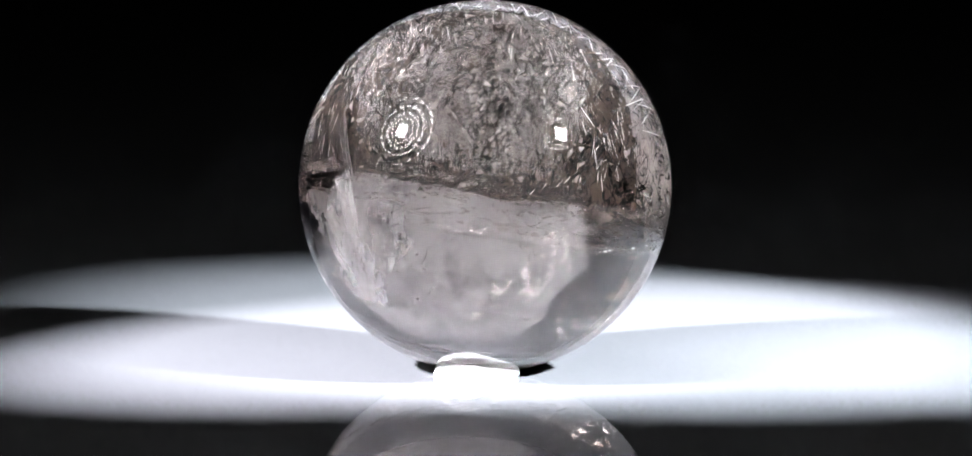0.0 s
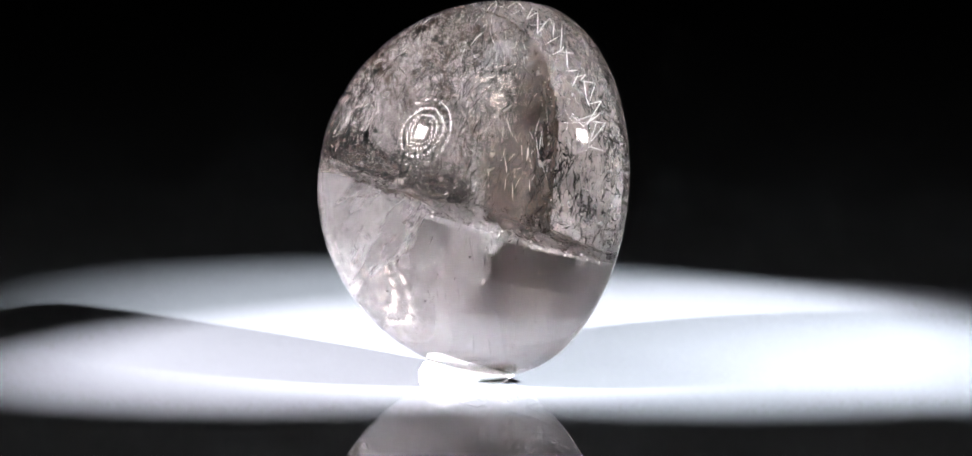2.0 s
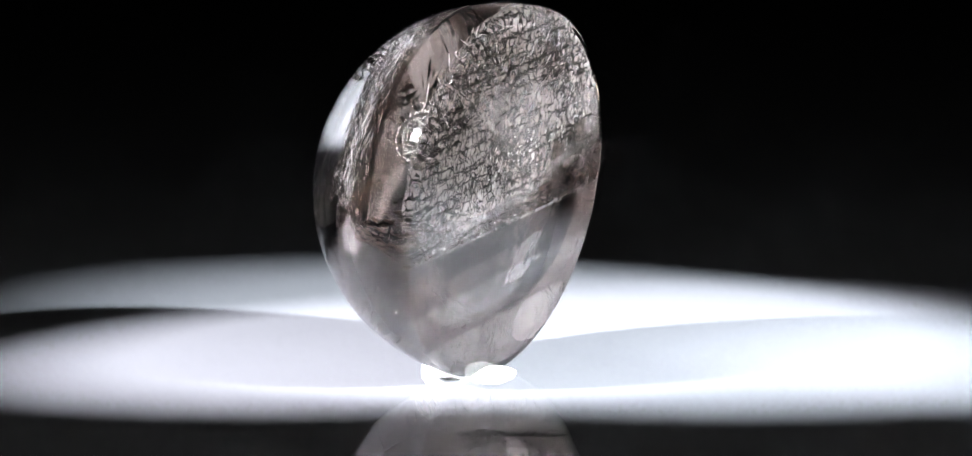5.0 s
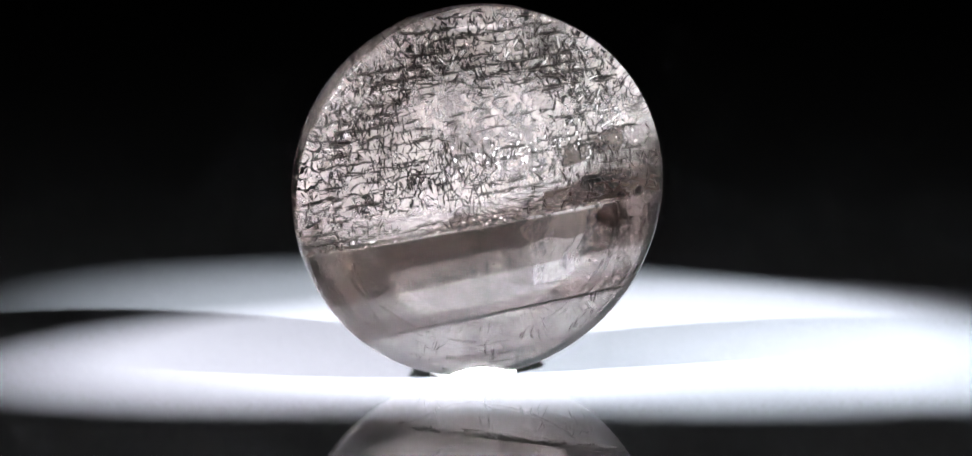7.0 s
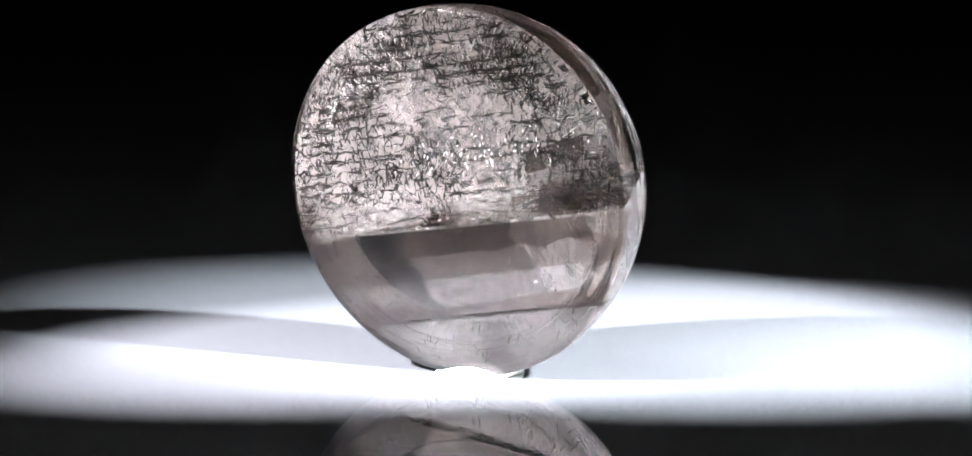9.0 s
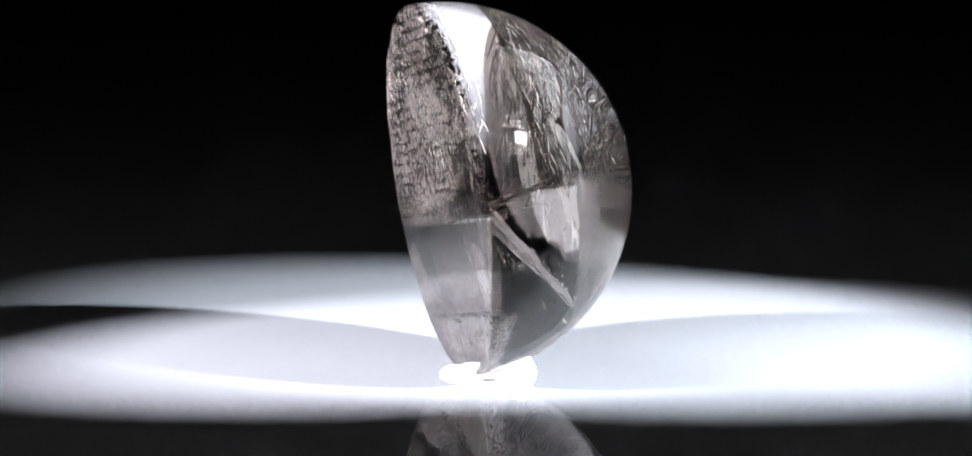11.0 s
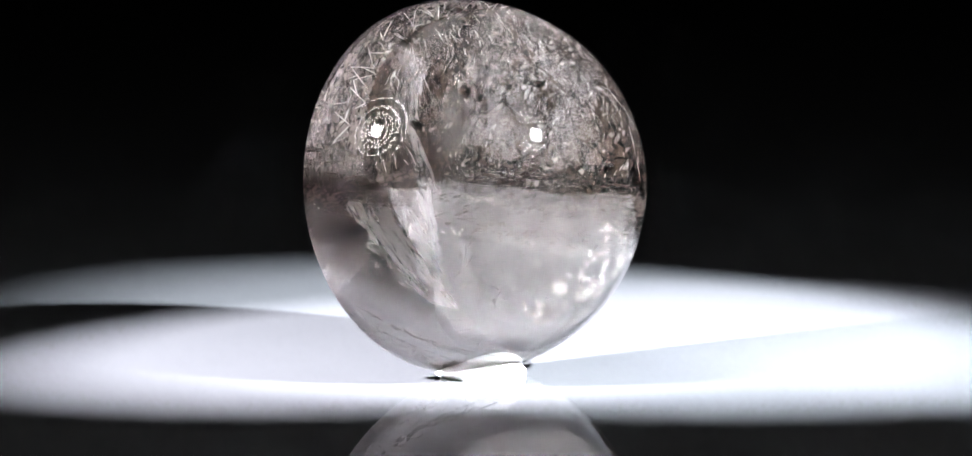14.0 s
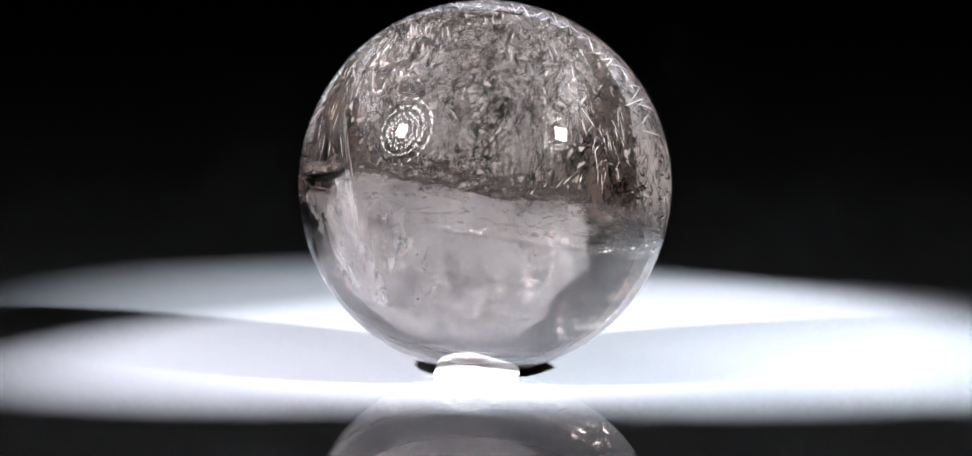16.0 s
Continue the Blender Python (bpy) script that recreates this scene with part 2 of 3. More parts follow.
def box(bm, x0, y0, z0, x1, y1, z1, bevel=0.0):
    r = bmesh.ops.create_cube(bm, size=1)
    bmesh.ops.scale(bm, vec=(x1 - x0, y1 - y0, z1 - z0), verts=r["verts"])
    bmesh.ops.translate(bm, vec=((x0 + x1) / 2, (y0 + y1) / 2, (z0 + z1) / 2), verts=r["verts"])
    if bevel:
        es = list({e for v in r["verts"] for e in v.link_edges})
        bmesh.ops.bevel(bm, geom=es, offset=bevel, segments=2, affect="EDGES")


def lathe(bm, profile, segments=48, close=False):
    """Turns (radius, height) pairs round the z axis."""
    rings = []
    for r, z in profile:
        if r < 1e-9:
            rings.append([bm.verts.new((0, 0, z))])
        else:
            rings.append([bm.verts.new((r * math.cos(2 * math.pi * i / segments), r * math.sin(2 * math.pi * i / segments), z)) for i in range(segments)])
    for a, b in zip(rings, rings[1:]):
        for i in range(segments):
            j = (i + 1) % segments
            if len(a) == 1 and len(b) == 1:
                continue
            if len(a) == 1:
                bm.faces.new((a[0], b[j], b[i]))
            elif len(b) == 1:
                bm.faces.new((a[i], a[j], b[0]))
            else:
                bm.faces.new((a[i], a[j], b[j], b[i]))
    bmesh.ops.recalc_face_normals(bm, faces=bm.faces)
    return rings


# ---- the set ----
def table():
    bm = bmesh.new()
    box(bm, -0.7, -0.6, -0.02, 0.7, 0.8, 0.0, 0.002)
    return tagged(part("table_top", bm, M_TABLE, None), "glossy black acrylic table top lit by two round pools", "table top", kind="structure")


def studio():
    for name, b in (("wall_north", (-1.2, 1.2, -0.8, 1.2, 1.25, 1.4)), ("wall_south", (-1.2, -1.25, -0.8, 1.2, -1.2, 1.4)),
                    ("wall_east", (1.2, -1.25, -0.8, 1.25, 1.25, 1.4)), ("wall_west", (-1.25, -1.25, -0.8, -1.2, 1.25, 1.4)),
                    ("floor", (-1.25, -1.25, -0.85, 1.25, 1.25, -0.8)), ("ceiling", (-1.25, -1.25, 1.4, 1.25, 1.25, 1.45))):
        bm = bmesh.new()
        box(bm, *b)
        tagged(part(name, bm, M_WALL, None), "matt black cloth studio " + name.split("_")[0], name.split("_")[0], kind="structure")
    for x in (-0.66, 0.66):
        for y in (-0.56, 0.76):
            bm = bmesh.new()
            box(bm, x - 0.03, y - 0.03, -0.8, x + 0.03, y + 0.03, -0.021, 0.004)
            tagged(part("table_leg", bm, M_SHELL, None), "black square leg under the table top", "table leg", kind="structure")


def spot_lamp(place, aim):
    """A lamp head with a square chip in a bowl of mirror facets, on a jointed stand."""
    root = new("spot_lamp")
    tagged(root, "black studio spot lamp with faceted mirror reflector", "lamp", "studio spot lamps")
    m = look(place, aim)
    axis = (aim - place).normalized()
    rel = m.copy()
    base = place - axis * 0.06
    root.location = (base.x * 1.25, base.y * 1.25, 0)
    inv = Matrix.Translation(-root.location)
    # bowl: rings of pillowed facets round the focus, opening along -z of the lamp's own space
    focus, mouth, seat = 0.020, 0.090, 0.022
    rows, cols, fine = 4, 22, 4
    verts, faces = [], []
    for i in range(rows):
        for j in range(cols):
            k0 = len(verts)
            for p in range(fine + 1):
                for q in range(fine + 1):
                    k = (i + 0.10 + 0.8 * p / fine) / rows
                    r = seat + (mouth - seat) * k
                    an = 2 * math.pi * (j + 0.5 * (i % 2) + 0.10 + 0.8 * q / fine) / cols
                    bulge = 0.0009 * (1 - (2 * p / fine - 1) ** 2) + 0.0011 * (1 - (2 * q / fine - 1) ** 2)
                    slope = math.atan2(r, 2 * focus)
                    z = focus - r * r / (4 * focus) - bulge * math.cos(slope)
                    r -= bulge * math.sin(slope)
                    verts.append((r * math.cos(an), r * math.sin(an), z))
            for p in range(fine):
                for q in range(fine):
                    a = k0 + p * (fine + 1) + q
                    faces.append((a, a + 1, a + fine + 2, a + fine + 1))
    facets = raw("reflector", verts, faces, M_MIRROR, root, True)
    facets.matrix_basis = inv @ rel
    tagged(facets, "bowl of small polished mirror facets", kind="stuff")
    bm = bmesh.new()
    lathe(bm, [(0, 0.05), (0.04, 0.05), (0.065, 0.03), (0.098, -0.06), (0.098, -0.086), (0.095, -0.086), (0.093, -0.08), (0.056, 0.0), (0.03, 0.023), (0, 0.023)])
    part("housing", bm, M_SHELL, root, smooth=False).matrix_basis = inv @ rel
    bm = bmesh.new()
    box(bm, -0.017, -0.017, -0.012, 0.017, 0.017, 0.002, 0.0015)
    chip = part("led_chip", bm, M_LED, root, "square glowing chip")
    chip.matrix_basis = inv @ rel
    bm = bmesh.new()
    box(bm, -0.008, -0.008, -0.0134, 0.008, 0.008, -0.0122, 0.0004)
    part("led_core", bm, M_CORE, chip, "small brightest middle of the chip")
    bm = bmesh.new()
    lathe(bm, [(0, 0.0025), (0.021, 0.0025), (0.021, 0.02), (0, 0.02)], 24)
    part("chip_holder", bm, M_SHELL, root).matrix_basis = inv @ rel
    # stand
    top = base.z - 0.0
    bm = bmesh.new()
    lathe(bm, [(0, 0), (0.045, 0), (0.045, 0.006), (0.04, 0.010), (0.008, 0.012), (0, 0.012)])
    part("stand_base", bm, M_SHELL, root)
    bm = bmesh.new()
    lathe(bm, [(0, 0.012), (0.005, 0.012), (0.005, top + 0.02), (0, top + 0.02)], 16)
    part("stand_pole", bm, M_SHELL, root)
    bm = bmesh.new()
    arm = Vector((base.x, base.y, 0)) - root.location
    lathe(bm, [(0, 0), (0.004, 0), (0.004, arm.length), (0, arm.length)], 12)
    bar = part("stand_arm", bm, M_SHELL, root)
    bar.matrix_basis = Matrix.Translation((0, 0, top)) @ arm.to_track_quat("Z", "Y").to_matrix().to_4x4()
    return root


# ---- the stone ----
def stone_space():
    """Space of the stone's flat: x to the right and y up as one faces it, z out of it."""
    s, c = math.sin(radians(TILT)), math.cos(radians(TILT))
    n = Vector((0, c, -s))
    up = Vector((0, s, c))
    centre = Vector((C_SIDE, C_OFF, C_UP)) * U + n * D_FLAT * U
    m = Matrix((( -1, up.x, n.x, centre.x), (0, up.y, n.y, centre.y), (0, up.z, n.z, centre.z), (0, 0, 0, 1)))
    return m


def inside(a, b, w, margin=0.985):
    return a * a + b * b + (w - D_FLAT / R) ** 2 < margin * margin


def stone_body(root):
    bm = bmesh.new()
    prof = []
    d = D_FLAT * U
    bev = 8 * U
    lim = math.acos((d - bev) / RM)
    for i in range(65):
        t = math.pi - (math.pi - lim) * i / 64
        prof.append((RM * math.sin(t), RM * math.cos(t) - d))
    r0 = prof[-1][0]
    for i in range(1, 7):
        t = (math.pi / 2) * i / 6
        prof.append((r0 - bev * (1 - math.cos(t)), -bev + bev * math.sin(t)))
    prof[0] = (0, -RM - d)
    rim = prof[-1][0]
    prof += [(rim * (1 - i / 13), 0.0) for i in range(1, 14)]
    prof[-1] = (0, 0.0)
    rings = lathe(bm, prof, 160)
    bmesh.ops.recalc_face_normals(bm, faces=bm.faces)
    for f in bm.faces:
        f.smooth = True
    for v in rings[-14]:
        for e in v.link_edges:
            if e.other_vert(v) in rings[-14]:
                e.smooth = False
    return part("polished_stone", bm, M_STONE, root, "clear smoky quartz with one flat polished side")


def sheet(name, material, root, shape, keep=None, steps=90, relief=0.006, size=6.0, label=""):
    """A film inside the stone. shape(s, t) gives a, b, w in radii for s, t from -1 to 1; it ends just short of the stone's skin."""
    grid, flags = {}, {}
    for i in range(steps + 1):
        for j in range(steps + 1):
            a, b, w = shape(2 * i / steps - 1, 2 * j / steps - 1)
            w = max(w + relief * noise.fractal(Vector((a, b, w)) * size, 0.8, 2.0, 3), 0.014)
            far = math.sqrt(max(0.985 ** 2 - (w - D_FLAT / R) ** 2, 1e-6)) / max(math.hypot(a, b), 1e-6)
            flags[i, j] = far > 1 and (keep is None or keep(a, b, w))
            if far < 1:
                a, b = a * far, b * far
            grid[i, j] = (a * RM, b * RM, -w * RM)
    idx, verts, faces = {}, [], []
    for i in range(steps):
        for j in range(steps):
            q = ((i, j), (i + 1, j), (i + 1, j + 1), (i, j + 1))
            if any(flags[k] for k in q):
                for k in q:
                    if k not in idx:
                        idx[k] = len(verts)
                        verts.append(grid[k])
                faces.append([idx[k] for k in q])
    ob = raw(name, verts, faces, material, root, True)
    if label:
        tagged(ob, label)
    return ob


def between(f, g, depth):
    """A film over the flat's own directions, from the line f up to the line g."""
    return lambda s, t: (s, f(s) + (g(s) - f(s)) * 0.5 * (t + 1), depth(s, t))


def line_1(a):
    return -0.182 + 0.144 * a


def line_2(a):
    return -0.454 + 0.171 * a


def line_3(a):
    return -0.662 + 0.163 * a


def top(a):
    return 1.0


def bottom(a):
    return -1.0


def strokes(name, material, root, count, seed, place, length, width, angles, label, curl=0.15):
    """Needle crystals: thin four-sided spindles, joined."""
    rnd = random.Random(seed)
    verts, faces = [], []
    made = 0
    while made < count:
        spot = place(rnd)
        if spot is None:
            continue
        a, b, w = spot
        an = radians(rnd.choice(angles) + rnd.gauss(0, 9))
        ln, wd = rnd.uniform(*length) * 0.5, rnd.uniform(*width) * 0.5
        tiltw = rnd.gauss(0, 0.25)
        d = Vector((math.cos(an), math.sin(an), tiltw)).normalized()
        p = Vector((d.y, -d.x, 0)).normalized()
        q = d.cross(p)
        o = Vector((a, b, -w))
        ends = (o - d * ln, o + d * ln)
        if any(not inside(v.x, v.y, -v.z) or -v.z < 0.012 for v in ends):
            continue
        k = len(verts)
        bend = p * rnd.uniform(-curl, curl) * ln
        for v in (ends[0], o + bend + p * wd, o + bend + q * wd, o + bend - p * wd, o + bend - q * wd, ends[1]):
            verts.append(tuple(v * RM))
        for i in range(4):
            j = (i + 1) % 4
            faces.append((k, k + 1 + i, k + 1 + j))
            faces.append((k + 5, k + 1 + j, k + 1 + i))
        made += 1
    ob = raw(name, verts, faces, material, root)
    return tagged(ob, label, kind="stuff")


def shards(name, material, root, count, seed, place, size, tilt, label):
    """Splinters of healed cracks: small thin wedges, some three-sided and some four-sided, joined."""
    rnd = random.Random(seed)
    verts, faces = [], []
    made = 0
    while made < count:
        spot = place(rnd)
        if spot is None:
            continue
        o = Vector((spot[0], spot[1], -spot[2]))
        out = Vector((rnd.gauss(0, tilt), rnd.gauss(0, tilt), -1)).normalized()
        p = out.orthogonal().normalized()
        q = out.cross(p)
        sides, r, long = rnd.choice((3, 3, 4)), rnd.uniform(*size), rnd.uniform(1, 2.6)
        turn = radians(rnd.choice((35, 60, 85, 120)) + rnd.gauss(0, 14))
        ring = []
        for k in range(sides):
            an = 2 * math.pi * (k + rnd.uniform(-0.25, 0.25)) / sides
            x, y = r * math.cos(an) * long, r * math.sin(an)
            ring.append(o + p * (x * math.cos(turn) - y * math.sin(turn)) + q * (x * math.sin(turn) + y * math.cos(turn)))
        if any(not inside(v.x, v.y, -v.z, 0.97) or -v.z < 0.015 for v in ring):
            continue
        n = len(verts)
        verts += [tuple(v * RM) for v in ring] + [tuple((o + out * r * 0.12) * RM)]
        faces.append(tuple(n + k for k in range(sides)))
        faces += [(n + k, n + (k + 1) % sides, n + sides) for k in range(sides)]
        made += 1
    ob = raw(name, verts, faces, material, root)
    return tagged(ob, label, kind="stuff")


def zigzag(root):
    """Needle crystals that lean on one another in a zigzag just under the dome's top."""
    rnd = random.Random(23)
    verts, faces = [], []
    for layer in range(2):
        last = None
        for k in range(58):
            an = radians(20 + 140 * k / 57 + rnd.gauss(0, 1.7))
            r = (0.75 if k % 2 else 0.86 - 0.03 * layer) + rnd.gauss(0, 0.042)
            here = Vector((-r * math.cos(an), r * math.sin(an), -(0.10 + 0.035 * layer + rnd.gauss(0, 0.012))))
            if last is not None and rnd.random() < 0.62:
                d = (here - last).normalized()
                p = d.orthogonal().normalized()
                q = d.cross(p)
                wd = rnd.uniform(0.0012, 0.0032)
                n = len(verts)
                ends = ((last, 0.35), ((last + here) / 2, 1.0), (here, 0.35))
                for o, f in ends:
                    for v in (p, q, -p, -q):
                        verts.append(tuple((o + v * wd * f) * RM))
                for ring in (0, 1):
                    for i in range(4):
                        j = (i + 1) % 4
                        b = n + 4 * ring
                        faces.append((b + i, b + j, b + 4 + j, b + 4 + i))
            last = here
    ob = raw("zigzag_needles", verts, faces, M_BRIGHT, root)
    return tagged(ob, "bright zigzag needles under the top of the dome", kind="stuff")


def stone():
    root = new("quartz_stone")
    tagged(root, "domed smoky quartz stone with needle inclusions, standing on its edge", "crystal")
    sp = stone_space()
    body = stone_body(root)
    parts = [body]
    def crack(a, w):
        ragged = 0.035 * noise.noise(Vector((a * 5, w * 3, 4.0))) + 0.02 * noise.noise(Vector((a * 19, w * 4, 8.0)))
        return line_1(a) + 0.16 * (1 - math.exp(-w / 0.2)) + ragged * min(1, w / 0.3)

    def ridge(a, b, depth=0.50):
        # the inner smoky zone: a shallow shell inside the stone, lower towards its rim
        far = (abs((a - 0.02) / 0.78) ** 2.8 + abs((b - 0.02) / 0.85) ** 2.8) ** (1 / 2.8)
        k = min(1, max(0, (far - 0.56) / 0.38))
        k = k * k * (3 - 2 * k)
        return 0.33 + (depth - 0.33 + 0.03 * a - 0.03 * (b - 0.35)) * (1 - k)

    def on_ridge(a, b, w):
        return (abs((a - 0.02) / 0.78) ** 2.8 + abs((b - 0.02) / 0.85) ** 2.8) ** (1 / 2.8) < 0.965

    def above(f, depth, lift=0.0):
        return lambda s, t: (s, f(s) + (1 - f(s)) * 0.5 * (t + 1), ridge(s, f(s) + (1 - f(s)) * 0.5 * (t + 1), depth) + lift)

    # films just under the flat, band by band
    parts.append(sheet("inclusion_veil", M_VEIL_TOP, root, between(line_1, top, lambda s, t: 0.06 + 0.02 * t), None, 110, 0.012, 5, "bubbly grey veil crossed by needles"))
    parts.append(sheet("inclusion_veil", M_VEIL_BACK, root, above(lambda a: crack(a, 0.46) + 0.02, 0.52, 0.015), on_ridge, 130, 0.009, 6, "second thin veil behind the first"))
    parts.append(sheet("smoky_zone", M_BAND, root, between(line_2, line_1, lambda s, t: 0.05), None, 60, 0.002, 3, "brown smoky growth band"))
    parts.append(sheet("inclusion_veil", M_VEIL_SOFT, root, between(line_3, line_2, lambda s, t: 0.06), None, 110, 0.004, 3, "smooth pale grey veil"))
    parts.append(sheet("inclusion_veil", M_VEIL_LOW, root, between(bottom, line_3, lambda s, t: 0.10), None, 110, 0.02, 4, "thin clear grey veil"))
    parts.append(sheet("smoky_zone", M_DEEP, root, above(lambda a: crack(a, 0.37) - 0.03, 0.48), on_ridge, 110, 0.012, 4, "brown smoky zone behind the veil"))
    # planes that run into the stone
    parts.append(sheet("growth_plane", M_CRACK, root, lambda s, t: (s, line_3(s) - 0.02 * (t + 1), 0.03 + 0.06 * (t + 1)), None, 90, 0.002, 4, "dark straight growth plane"))

    for near, far in ((0.02, 0.36), (0.86, 0.99)):
        parts.append(sheet("crack_plane", M_CRACK, root, lambda s, t: (s, crack(s, near + (far - near) * 0.5 * (t + 1)), near + (far - near) * 0.5 * (t + 1)), None, 120, 0.006, 5, "dark speckled crack through the stone"))
    parts.append(sheet("crack_band", M_CRACK, root, lambda s, t: (s, crack(s, 0.52) + 0.03 + 0.075 * t, 0.53 + 0.05 * t), lambda a, b, w: b < crack(a, 0.52) + 0.10 - 0.10 * abs(a - 0.05) + 0.05 * noise.noise(Vector((a * 12, b * 12, 1.0))), 150, 0.03, 6, "dark ragged band of the crack"))
    # thin dark edges of the growth bands
    parts.append(sheet("growth_band", M_EDGE, root, between(lambda a: line_3(a) - 0.022, line_3, lambda s, t: 0.045), None, 120, 0.001, 3, "dark edge of a growth band"))
    parts.append(sheet("growth_band", M_HAZE, root, between(line_3, lambda a: line_3(a) + 0.05 + 0.05 * abs(a), lambda s, t: 0.04), None, 120, 0.001, 3, "shaded edge of a growth band"))
    parts.append(sheet("growth_band", M_HAZE, root, between(lambda a: -0.905 + 0.1 * a + 0.12 * a * a, lambda a: -0.875 + 0.1 * a + 0.12 * a * a, lambda s, t: 0.05), None, 120, 0.001, 3, "curved dark edge near the stone's foot"))
    # added dark sheet: the unlit room behind, put into the band's upper part
    parts.append(sheet("growth_band", M_BAND_TOP, root, between(lambda a: line_2(a) + 0.13 + 0.03 * noise.noise(Vector((a * 7, 0, 6.0))), lambda a: line_1(a) - 0.004, lambda s, t: 0.035), lambda a, b, w: -0.6 + 0.5 * (line_1(a) - b) < a < 0.80, 120, 0.001, 3, "dark sheet standing in for the unlit room seen through the band"))
    parts.append(sheet("growth_band", M_HAZE, root, between(lambda a: line_1(a) + 0.02, lambda a: line_1(a) + 0.10 + 0.12 * a, lambda s, t: 0.03), lambda a, b, w: a > -0.3 and b < line_1(a) + 0.08 + 0.1 * a + 0.07 * noise.noise(Vector((a * 9, b * 14, 2.0))), 150, 0.004, 5, "dark strip above the crack"))
    # a pale sheet that dips from the crack into the stone, broken off at both ends
    def broken(low, high, rag, seed):
        def keep(a, b, w):
            bow = 1.1 * (b + 0.22) ** 2
            return low + bow + rag * noise.noise(Vector((b * 9, w * 9, seed))) < a < high - bow + rag * noise.noise(Vector((b * 9, w * 9, seed + 5)))
        return keep

    parts.append(sheet("inclusion_veil", M_VEIL_DIP, root, lambda s, t: (s, line_1(s) + 0.08 - 0.27 * (t + 1), 0.09 + 0.19 * (t + 1)),
                       broken(0.26, 0.70, 0.12, 1.0), 170, 0.012, 5, "pale streaked veil dipping from the crack"))
    parts.append(sheet("inclusion_veil", M_VEIL_PALE, root, lambda s, t: (s, crack(s, 0.5) - 0.40 * (1 - t), 0.50 + 0.04 * t),
                       broken(-0.54, 0.66, 0.07, 3.0), 170, 0.006, 5, "pale mottled veil below the crack"))
    parts.append(sheet("inclusion_veil", M_VEIL_HAZE, root, between(line_2, line_1, lambda s, t: 0.075), None, 110, 0.006, 4, "faint haze in the smoky band"))

    # the inner zone ends in upright tongues of veil
    def tongue(b0, b1, w0, w1, seed):
        def keep(a, b, w):
            f = (b - b0) / (b1 - b0)
            if not 0 < f < 1:
                return False
            wide = math.sqrt(max(0, 1 - max(0, (f - 0.45) / 0.55) ** 2)) * min(1, 0.25 + 2.2 * f)
            mid, half = 0.5 * (w0 + w1) - 0.06 * f, 0.5 * (w1 - w0) * wide
            return abs(w - mid) < half + 0.05 * noise.noise(Vector((w * 16, b * 5, seed))) - 0.05 * (1 - f) * abs(noise.noise(Vector((w * 40, 0, seed))))
        return keep

    for side, lean, upper_film, lower_film in ((0.64, -0.20, M_VEIL_WALL, M_VEIL_WALL), (-0.54, 0.25, M_VEIL_FAINT, M_VEIL_FAINT)):
        for b0, b1, w0, w1, seed, film in ((0.33, 0.86, 0.30, 0.60, 1.0, upper_film), (-0.28, 0.38, 0.30, 0.58, 2.0, lower_film)):
            parts.append(sheet("veil_tongue", film, root, lambda s, t: (side + lean * (0.12 + 0.24 * (s + 1)) + 0.05 * math.sin(4 * t), 0.9 * t, 0.12 + 0.24 * (s + 1)),
                               tongue(b0, b1, w0, w1, seed), 150, 0.012, 6, "upright tongue of pale veil with a ragged edge"))

    def rows_of(rnd):
        a = rnd.uniform(-1, 1)
        k = rnd.randint(-4, 18)
        b = 0.0 + 0.058 * k + 0.144 * a + rnd.gauss(0, 0.006)
        w = rnd.uniform(0.018, 0.05)
        if noise.noise(Vector((a * 2.2, k * 0.7, 3.0))) < rnd.uniform(-0.35, 0.25) or b < line_1(a) + 0.02:
            return None
        if rnd.random() < 0.6 and a > -0.3 and b < 0.6:
            return None
        return (a, b, w) if inside(a, b, w) else None

    def upper(rnd):
        a, b = rnd.uniform(-1, 1), rnd.uniform(-0.4, 1)
        w = rnd.uniform(0.018, 0.055)
        if noise.noise(Vector((a * 2.6, b * 3.5, 7.0))) < rnd.uniform(-0.4, 0.3):
            return None
        return (a, b, w) if b > line_1(a) + 0.03 and inside(a, b, w) else None

    def deep(rnd):
        a, b = rnd.uniform(-0.95, 0.95), rnd.uniform(0.0, 0.95)
        w = ridge(a, b, 0.52) + rnd.uniform(0.02, 0.10)
        if noise.noise(Vector((a * 3, b * 2, w * 2))) < rnd.uniform(-0.2, 0.3) or w > 0.53:
            return None
        return (a, b, w) if b > crack(a, w) and on_ridge(a, b, w) and inside(a, b, w) else None

    def low(rnd):
        a, b, w = rnd.uniform(-0.5, 0.75), rnd.uniform(-0.95, -0.5), rnd.uniform(0.04, 0.12)
        if noise.noise(Vector((a * 6, b * 6, 11.0))) < 0.12:
            return None
        return (a, b, w) if b < line_3(a) - 0.04 and inside(a, b, w) else None

    def pale(rnd):
        a, b, w = rnd.uniform(-0.45, 0.55), rnd.uniform(0, 1), 0.0
        b, w = line_1(a) + 0.05 - 0.5 * b, 0.15 + 0.42 * b + rnd.uniform(0, 0.02)
        return (a, b, w) if b < crack(a, w) - 0.02 and inside(a, b, w) else None

